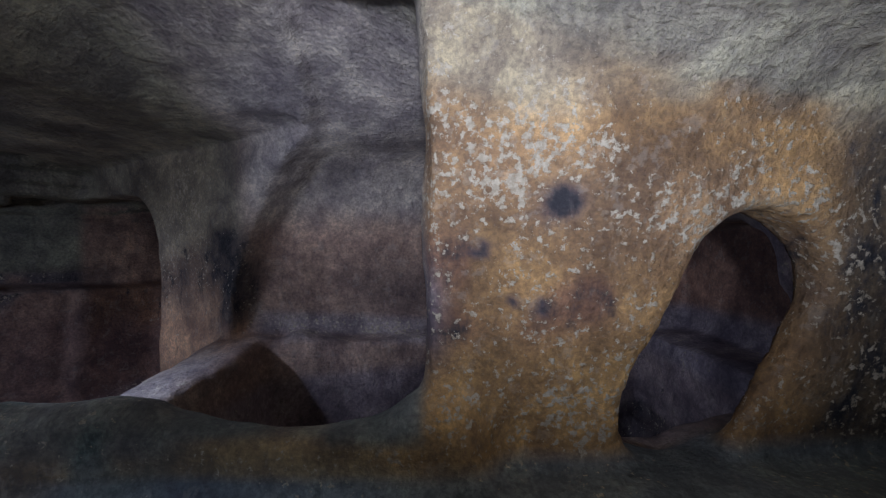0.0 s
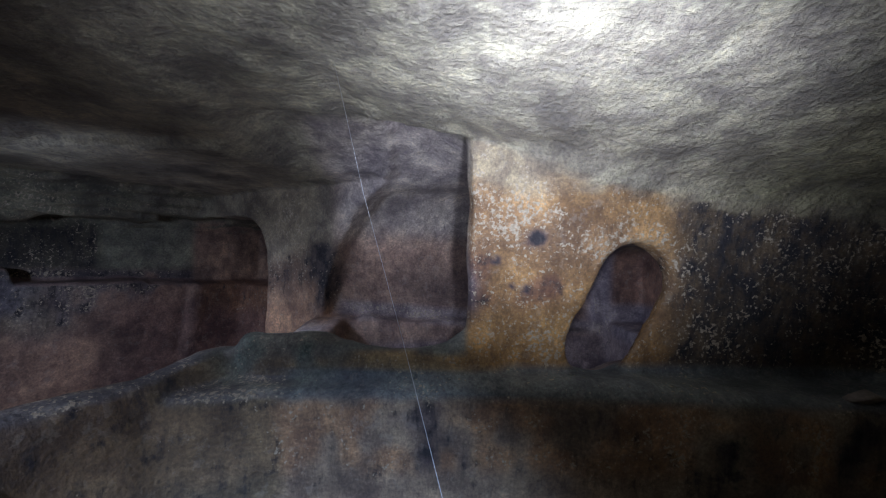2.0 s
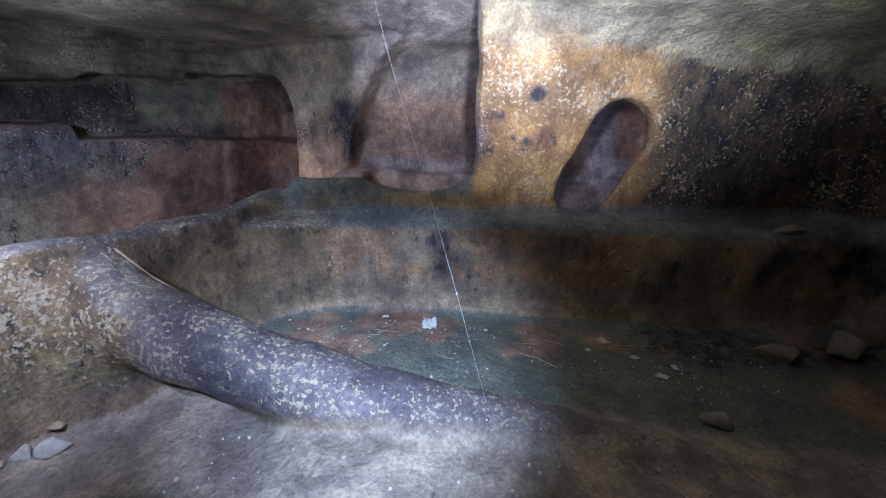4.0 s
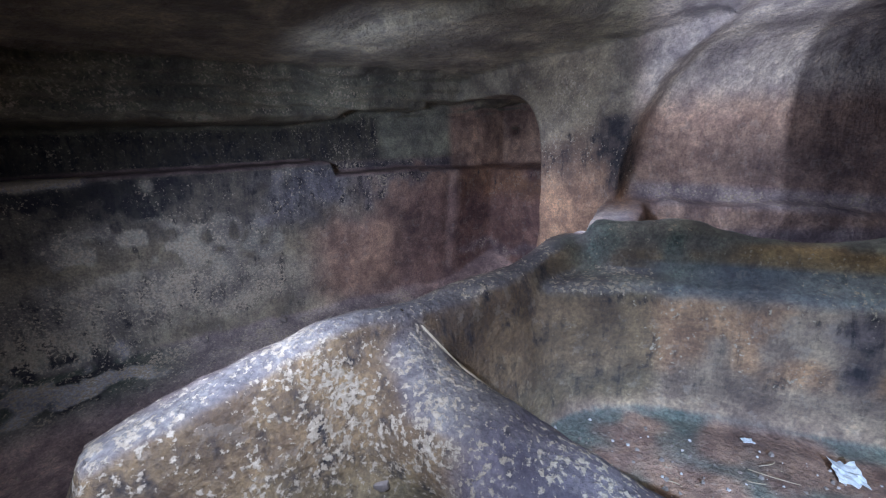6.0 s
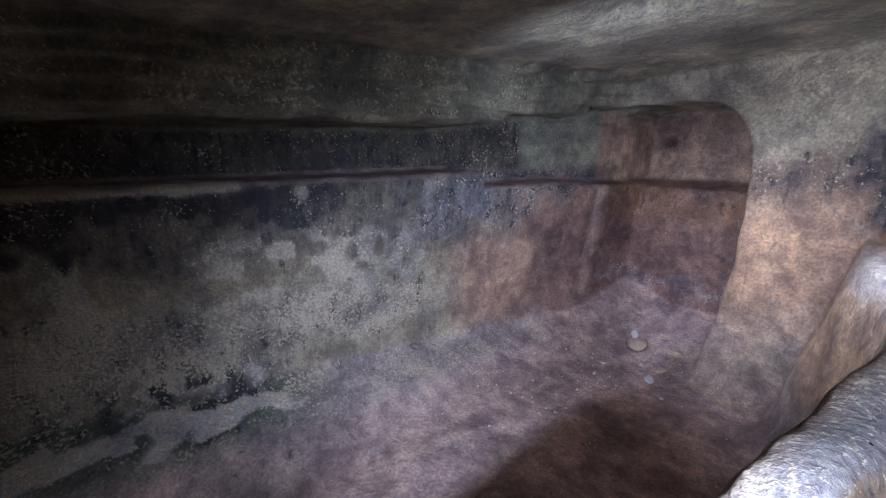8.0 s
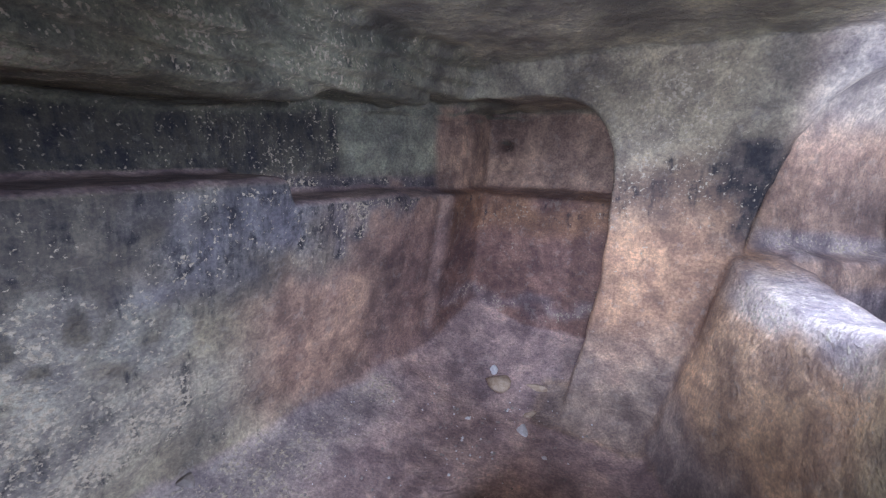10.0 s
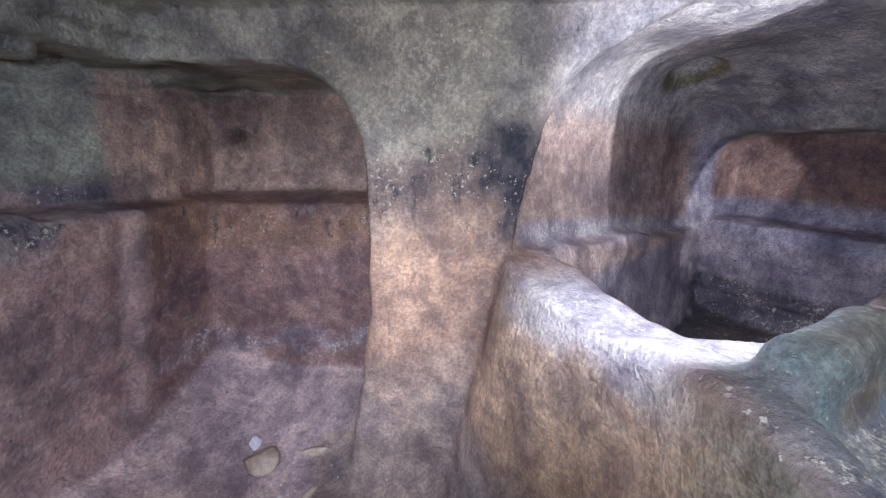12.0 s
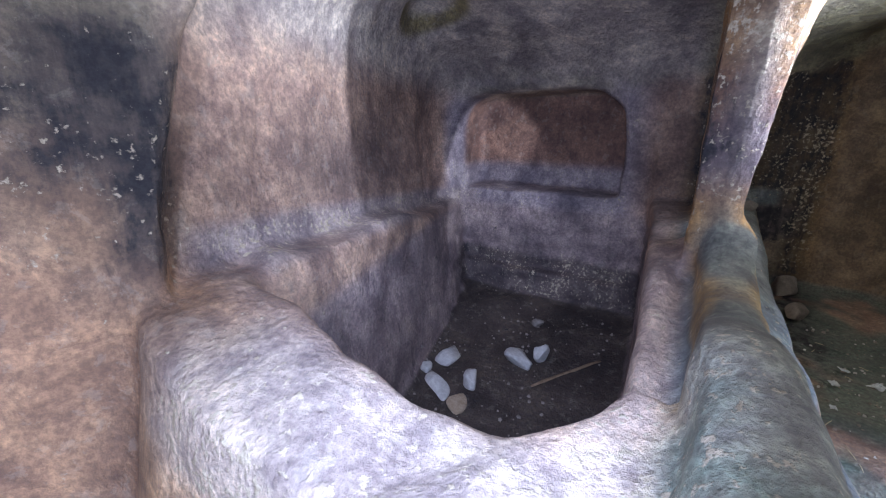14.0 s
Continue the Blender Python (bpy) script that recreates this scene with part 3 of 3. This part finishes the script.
    paint(tomb * band(z + 0.1 * x, 1.0, 1.1, 0.025) * ease(y - 0.3 * x, 3.05, 3.15), (0.44, 0.38, 0.38), salt=0.4)
    paint(tomb * (1 - ease(z, 0.85, 0.92)), (0.4, 0.33, 0.335), soot_shade=0.25, salt=0.15)
    # darker low down at the trough's far end
    paint(tomb * (1 - ease(z, 0.55, 0.6)) * ease(x, 1.1, 1.2), (0.2, 0.165, 0.165), soot_shade=0.3, salt=0.35)
    paint(tomb * (1 - ease(z, 0.36, 0.42)) * up, (0.12, 0.098, 0.088), soot_shade=0.2, salt=0.04)
    paint(tomb * ease(x, -0.1, 0.1) * up * band(z, 0.9, 1.05, 0.03) * (1 - ease(y, 2.5, 2.6)), (0.45, 0.37, 0.34))
    paint(band(x, -0.6, 0.6, 0.05) * band(y, 2.21, 2.34, 0.02) * band(z, 0.8, 1.06, 0.03), (0.5, 0.4, 0.36), salt=0.25, soot_shade=0.1, algae=0.0)
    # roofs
    paint(down * ease(z, 1.5, 1.62), (0.46, 0.44, 0.34), soot_shade=0.0, salt=0.12, algae=0.0, wet=0.8)
    paint(down * ease(z, 1.5, 1.62) * room * ease(x, 0.9, 1.4), (0.4, 0.38, 0.25), algae=0.1)
    paint(down * ease(z, 1.5, 1.62) * ease(-x, 0.6, 1.2) * ease(-y, -0.9, -0.3), (0.36, 0.36, 0.25))
    paint(upper * down, (0.17, 0.17, 0.12), salt=0.3, soot_shade=0.2)
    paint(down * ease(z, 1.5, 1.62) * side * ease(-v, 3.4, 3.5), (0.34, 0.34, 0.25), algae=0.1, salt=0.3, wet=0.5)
    ring = np.sqrt((x - 0.67) ** 2 + (y - 3.38) ** 2 + (z - 1.88) ** 2)
    # tomb roof tinted paler, in place of light the spots barely give it
    paint(tomb * ease(z + 0.04 * c, 1.5, 1.68) * (1 - ease(x, 1.3, 1.4)), (0.56, 0.51, 0.46), wet=0.3)
    paint(band(ring, 0.11, 0.17, 0.02) * tomb, (0.28, 0.24, 0.13))
    tint *= 1 + 0.14 * c[:, None] + 0.08 * b[:, None]
    return np.clip(tint, 0.02, 0.9), np.clip(marks, 0, 1)


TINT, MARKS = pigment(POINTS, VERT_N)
SUITS = (
    ("ceiling", "rough grey sandstone ceiling with fine chisel grain", "ceiling"),
    ("floor_room", "sandy floor beside a green basin, littered with straw", "floor"),
    ("floor_aisle", "dusty pinkish-brown sandstone floor of the sunken aisle", "floor"),
    ("floor_tomb", "dark earth floor of a rock-cut trough", "floor"),
    ("wall_window", "ochre sandstone wall with white flakes and dark spots", "wall"),
    ("wall_basin", "grey-brown rock face with orange patches above the basin", "wall"),
    ("wall_left", "dark stained sandstone wall with a long ledge", "wall"),
    ("wall_alcove", "pink and brown rock walls of an arched alcove", "wall"),
    ("pillar", "orange sandstone pillar, olive with sooty stains near the top", "pillar"),
    ("wall_tomb", "pinkish chiselled rock walls of a tomb chamber", "wall"),
    ("window_sill_1", "worn rock sill, green with algae, pale along its edge", "sill"),
    ("partition", "low rock partition with cream flakes on a purplish crest", "wall"),
    ("wall_back", "plain brown rock wall closing the room", "wall"),
)


def split():
    """Which piece of the setting each face belongs to."""
    c = POINTS[QUADS].mean(axis=1)
    x, y, z = c.T
    u, v = aisle(x, y)
    nz = FACE_N[:, 2]
    tomb = (x > -0.64) & (y > 2.29) & ((v > -2.1) | (u < 2.3))
    out = np.full(len(c), 12)
    out[(y > 0.0) & (x > -1.0) & (y > 1.4)] = 4
    out[(y > 1.4) & (z < 1.0) & (x > -1.1)] = 5
    out[(v < -1.9)] = 12
    out[(v < -3.0) & (u > -1.2)] = 6
    out[(u > 2.32) & (v < -2.5)] = 7
    out[(u > 2.2) & (v > -2.82) & (v < -2.0) & (u < 2.45)] = 8
    out[tomb] = 9
    out[(v > -2.62) & (v < -1.4) & (u > -0.6) & (u < 1.45) & (z < 1.2) & (x < -0.95) & (c[:, 1] < 2.3)] = 11
    out[(v > -2.62) & (v < -1.5) & (u >= 1.45) & (u < 2.28) & (z < 1.2) & ~tomb] = 10
    out[(y > 2.03) & (y < 2.33) & (x > -0.95) & (x < 0.12) & (z > 1.0) & (z < 1.25)] = 10
    low = (nz > 0.6)
    out[low & (z < 0.62) & (v > -1.75) & ~tomb & (c[:, 1] < 2.25)] = 1
    out[low & (z < 0.5) & (v <= -1.75)] = 2
    out[low & (z < 0.45) & tomb] = 3
    out[(nz < -0.45) & (z > 1.5)] = 0
    return out


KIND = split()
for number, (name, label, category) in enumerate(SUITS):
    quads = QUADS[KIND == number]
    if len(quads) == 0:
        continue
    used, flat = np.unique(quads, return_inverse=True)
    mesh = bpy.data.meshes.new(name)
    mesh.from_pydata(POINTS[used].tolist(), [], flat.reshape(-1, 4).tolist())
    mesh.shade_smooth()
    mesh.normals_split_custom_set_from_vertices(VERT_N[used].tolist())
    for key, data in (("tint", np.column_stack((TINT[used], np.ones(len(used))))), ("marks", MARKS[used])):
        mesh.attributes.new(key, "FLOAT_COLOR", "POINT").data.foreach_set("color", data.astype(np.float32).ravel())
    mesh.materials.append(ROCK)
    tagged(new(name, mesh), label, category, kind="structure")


# ---- loose things ----
def part(name, bm, material, parent=None, label=""):
    mesh = bpy.data.meshes.new(name)
    bm.to_mesh(mesh)
    bm.free()
    mesh.materials.append(material)
    ob = new(name, mesh)
    ob.parent = parent
    return tagged(ob, label)


def ground(x, y, top):
    """The height of the rock under a point."""
    zs = np.arange(top, -0.2, -0.004)
    f = hollow(np.full_like(zs, x), np.full_like(zs, y), zs)
    return float(zs[np.argmax(f > 0)])


def stone_mesh(rng, size, chips=9):
    """A broken stone: a lump with flat faces chipped off and worn edges."""
    bm = bmesh.new()
    bmesh.ops.create_icosphere(bm, subdivisions=3, radius=1.0)
    cuts = []
    for _ in range(chips):
        d = Vector((rng.uniform(-1, 1), rng.uniform(-1, 1), rng.uniform(-0.8, 1))).normalized()
        cuts.append((d, rng.uniform(0.36, 0.72)))
    shift = Vector((rng.uniform(0, 50), rng.uniform(0, 50), rng.uniform(0, 50)))
    for v in bm.verts:
        p = v.co.copy()
        for d, h in cuts:
            over = p.dot(d) - h
            if over > 0:
                p -= d * over * 0.93
        p += p.normalized() * (0.07 * noise.noise(p * 1.7 + shift) + 0.035 * noise.noise(p * 5 + shift))
        v.co = Vector((p.x * size[0], p.y * size[1], p.z * size[2]))
    low = min(v.co.z for v in bm.verts)
    for v in bm.verts:
        v.co.z -= low
    for f in bm.faces:
        f.smooth = True
    return bm


def stone(x, y, top, size, turn, tilt, material, label, group, seed, name="stone"):
    rng = random.Random(seed)
    ob = part(name, stone_mesh(rng, size), material)
    ob.matrix_world = pose(x, y, ground(x, y, top) - 0.012, tilt, 0, turn)
    return tagged(ob, label, "stone", group)


white = "chalky white broken stone lying on the trough's dark earth"
for n, (x, y, sx, sy, sz, turn, tilt) in enumerate((
        (0.22, 3.08, 0.095, 0.05, 0.03, 35, 8), (0.44, 3.14, 0.085, 0.055, 0.04, 10, -10), (0.31, 2.98, 0.06, 0.035, 0.045, 60, 20),
        (0.30, 3.20, 0.035, 0.028, 0.025, 0, 0), (0.58, 2.83, 0.075, 0.065, 0.045, 80, 12), (0.66, 2.77, 0.035, 0.04, 0.06, 20, 10))):
    stone(x, y, 0.8, (sx * 1.2, sy * 1.25, sz * 1.2), turn, tilt, PALE_STONE, white, "white stones in the trough", 40 + n)
stone(0.17, 2.95, 0.8, (0.075, 0.05, 0.025), 20, 4, TAN_STONE, "flat tan sandstone flake on the trough's dark earth", "flakes in the trough", 51)
stone(0.98, 2.88, 0.8, (0.05, 0.045, 0.03), 20, 4, GREY_STONE, "grey-brown stone half sunk in the trough's earth", "flakes in the trough", 52)
for n, (x, y, sx, sy, sz, turn, tilt, mat) in enumerate((
        (-1.71, 3.57, 0.10, 0.075, 0.055, -25, 14, TAN_STONE), (-1.47, 3.50, 0.085, 0.04, 0.032, -15, 4, TAN_STONE), (-1.60, 3.22, 0.055, 0.055, 0.02, 40, 6, PALE_STONE),
        (-1.54, 3.36, 0.05, 0.03, 0.015, 10, 0, TAN_STONE), (-1.74, 3.66, 0.035, 0.03, 0.035, 10, 0, PALE_STONE), (-1.31, 2.84, 0.03, 0.022, 0.015, 70, 0, PALE_STONE),
        (-1.52, 3.02, 0.022, 0.02, 0.014, 70, 0, PALE_STONE), (-2.98, 2.52, 0.05, 0.045, 0.03, 20, 0, GREY_STONE), (-3.22, 2.34, 0.09, 0.07, 0.05, 60, 5, GREY_STONE),
        (-1.9, 3.3, 0.02, 0.015, 0.012, 0, 0, PALE_STONE), (-1.62, 2.9, 0.018, 0.014, 0.01, 0, 0, TAN_STONE))):
    what = "tan broken sandstone" if mat is TAN_STONE else "pale broken stone" if mat is PALE_STONE else "grey rough stone"
    stone(x, y, 0.6, (sx, sy, sz), turn, tilt, mat, what + " on the dusty aisle floor", "stones on the aisle floor", 60 + n)
for n, (x, y, sx, sy, sz, turn, mat) in enumerate((
        (-1.17, 1.00, 0.06, 0.05, 0.035, 20, PALE_STONE), (-1.26, 0.98, 0.032, 0.035, 0.035, 70, PALE_STONE), (-1.29, 0.93, 0.035, 0.03, 0.025, 0, TAN_STONE),
        (-1.33, 0.87, 0.045, 0.035, 0.03, 30, GREY_STONE), (-1.36, 0.97, 0.03, 0.03, 0.025, 10, TAN_STONE), (-1.22, 0.90, 0.03, 0.025, 0.02, 10, TAN_STONE),
        (-1.24, 1.08, 0.04, 0.03, 0.02, 10, TAN_STONE), (-1.20, 1.17, 0.035, 0.03, 0.02, 50, GREY_STONE), (-1.37, 0.90, 0.04, 0.03, 0.03, 50, TAN_STONE),
        (-1.12, 0.93, 0.02, 0.02, 0.014, 50, PALE_STONE), (1.70, 2.0, 0.10, 0.06, 0.05, 30, GREY_STONE), (1.55, 1.70, 0.12, 0.06, 0.05, -20, GREY_STONE),
        (1.85, 1.72, 0.09, 0.09, 0.08, 70, GREY_STONE), (1.02, 1.25, 0.06, 0.05, 0.04, 0, GREY_STONE), (0.45, 0.98, 0.022, 0.02, 0.015, 0, PALE_STONE))):
    what = "tan rubble stone" if mat is TAN_STONE else "pale broken stone" if mat is PALE_STONE else "grey rubble stone"
    stone(x, y, 0.9, (sx, sy, sz), turn, 6, mat, what + " at the foot of the partition" if x < 0 else what + " on the basin's sandy floor", "rubble in the room", 90 + n)
stone(-1.78, 0.66, 0.9, (0.36, 0.22, 0.12), 60, 0, MOSSY_STONE, "dark boulder covered in green algae by the partition", "boulders", 120, "boulder")


def tube(points, radius, sides=6):
    """A thin bent rod through points."""
    bm = bmesh.new()
    rings = []
    for i, p in enumerate(points):
        d = (Vector(points[min(i + 1, len(points) - 1)]) - Vector(points[max(i - 1, 0)])).normalized()
        side = d.orthogonal().normalized()
        other = d.cross(side)
        r = radius * (0.7 if i in (0, len(points) - 1) else 1.0)
        rings.append([bm.verts.new(Vector(p) + (side * math.cos(a) + other * math.sin(a)) * r) for a in (2 * math.pi * k / sides for k in range(sides))])
    for a, b in zip(rings, rings[1:]):
        for k in range(sides):
            bm.faces.new((a[k], a[(k + 1) % sides], b[(k + 1) % sides], b[k])).smooth = True
    bm.faces.new(rings[0][::-1])
    bm.faces.new(rings[-1])
    return bm


def twig(a, b, sag, radius, material, top, name, label, category, group):
    rng = random.Random(int(1000 * (a[0] + 7 * a[1])))
    pts = []
    for i in range(7):
        t = i / 6
        x = a[0] + (b[0] - a[0]) * t + sag * math.sin(math.pi * t) + rng.uniform(-1, 1) * radius * 0.6
        y = a[1] + (b[1] - a[1]) * t + 0.4 * sag * math.sin(math.pi * t)
        pts.append((x, y, ground(x, y, top) + radius * 0.8 + 0.006))
    return tagged(part(name, tube(pts, radius), material), label, category, group)


twig((0.45, 2.72), (0.80, 2.50), 0.01, 0.007, WOOD, 0.7, "stick", "straight brown wooden stick lying across the trough's earth", "stick", "sticks")
straws = random.Random(5)
for n in range(26):
    x, y = straws.uniform(-0.55, 1.3), straws.uniform(1.38, 1.84)
    turn, size = straws.uniform(0, math.pi), straws.uniform(0.03, 0.13)
    twig((x, y), (x + size * math.cos(turn), y + 0.6 * size * math.sin(turn)), straws.uniform(-0.015, 0.015), 0.0013, STRAW, 0.9,
         "straw", "thin dry straw stalk lying on the basin floor", "straw", "straws in the basin")
twig((0.36, 1.62), (0.52, 1.52), 0.012, 0.002, STRAW, 0.9, "straw", "long pale straw stalk lying on the basin floor", "straw", "straws in the basin")
twig((-1.24, 1.38), (-0.98, 1.44), 0.03, 0.004, STRAW, 1.2, "root", "thin pale root creeping over the partition", "root", "roots")


def scrap(x, y, top, size, seed, label, material=PAPER, name="paper_scrap", category="litter"):
    """A crumpled scrap: a small sheet, folded unevenly, with thickness."""
    rng = random.Random(seed)
    bm = bmesh.new()
    bmesh.ops.create_grid(bm, x_segments=7, y_segments=7, size=0.5)
    off = Vector((rng.uniform(0, 30), rng.uniform(0, 30), 0))
    for v in bm.verts:
        p = v.co.copy()
        h = 0.3 * abs(noise.noise(p * 3.1 + off)) + 0.12 * abs(noise.noise(p * 8 + off))
        k = 1 + 0.35 * noise.noise(p * 4 + off * 2)
        v.co = Vector((p.x * size * k, p.y * size * 0.8 * k, h * size))
    bmesh.ops.solidify(bm, geom=bm.faces[:], thickness=0.0015)
    ob = part(name, bm, material)
    ob.matrix_world = pose(x, y, ground(x, y, top) + 0.006, rng.uniform(-8, 8), rng.uniform(-8, 8), rng.uniform(0, 180))
    return tagged(ob, label, category, "litter")


scrap(-0.05, 1.83, 0.9, 0.085, 1, "crumpled bluish-white paper scrap on the green basin floor")
for n, (x, y, size) in enumerate(((0.80, 1.80, 0.05), (0.90, 1.66, 0.035), (0.96, 1.52, 0.05), (0.70, 1.70, 0.025), (1.05, 1.6, 0.03), (-0.28, 1.88, 0.03))):
    scrap(x, y, 0.9, size, 3 + n, "small dirty white paper scrap on the basin floor")


def grit(name, label, spots, material, size, seed):
    """Loose grit strewn over a floor: too much to count."""
    rng = random.Random(seed)
    verts, faces = [], []
    for x0, x1, y0, y1, top, limit, count in spots:
        for _ in range(count):
            x, y = rng.uniform(x0, x1), rng.uniform(y0, y1)
            z = ground(x, y, top)
            if z > limit:
                continue
            r = size * rng.uniform(0.4, 1.0) ** 2
            turn = rng.uniform(0, 6.3)
            k = len(verts)
            for a in range(5):
                w = turn + a * 1.2566
                verts.append((x + r * math.cos(w) * rng.uniform(0.7, 1.2), y + r * math.sin(w) * rng.uniform(0.7, 1.2), z - 0.002))
            for a in range(5):
                w = turn + a * 1.2566 + 0.3
                verts.append((x + 0.6 * r * math.cos(w), y + 0.6 * r * math.sin(w), z + r * rng.uniform(0.5, 0.9)))
            faces += [(k + a, k + (a + 1) % 5, k + 5 + (a + 1) % 5, k + 5 + a) for a in range(5)]
            faces.append(tuple(k + 5 + a for a in range(5)))
    mesh = bpy.data.meshes.new(name)
    mesh.from_pydata(verts, [], faces)
    mesh.materials.append(material)
    tagged(new(name, mesh), label, "grit", kind="stuff")


grit("pale_grit", "pale stone grit strewn over the sandy floors", ((-1.3, 1.4, 0.3, 1.1, 0.9, 0.62, 500), (-0.9, 1.5, 1.35, 1.85, 0.9, 0.55, 260), (-2.6, -1.2, 2.2, 3.6, 0.5, 0.3, 300)), PALE_STONE, 0.009, 21)
grit("dark_grit", "dark crumbs of earth on the floors", ((-0.2, 1.3, 2.5, 3.4, 0.6, 0.36, 350), (-2.8, -1.2, 2.0, 3.7, 0.5, 0.35, 450), (-0.9, 1.5, 1.35, 1.85, 0.9, 0.55, 300)), GREY_STONE, 0.010, 22)

# hanging thread of silk with a caught bead
thread = part("silk_thread", tube([(-0.29, 1.60, 2.04), (-0.165, 1.47, 1.62), (-0.04, 1.36, 1.25), (0.08, 1.24, 0.88), (0.19, 1.15, ground(0.19, 1.15, 0.9) - 0.005)], 0.0006, 5), SILK)
tagged(thread, "fine white silk thread hanging from the ceiling", "thread")
bm = bmesh.new()
bmesh.ops.create_icosphere(bm, subdivisions=2, radius=0.004, matrix=Matrix.Translation((0.08, 1.24, 0.88)) @ Matrix.Diagonal((0.8, 0.8, 1.7, 1)))
part("bead", bm, SILK, thread, "tiny pale bead caught on the thread")
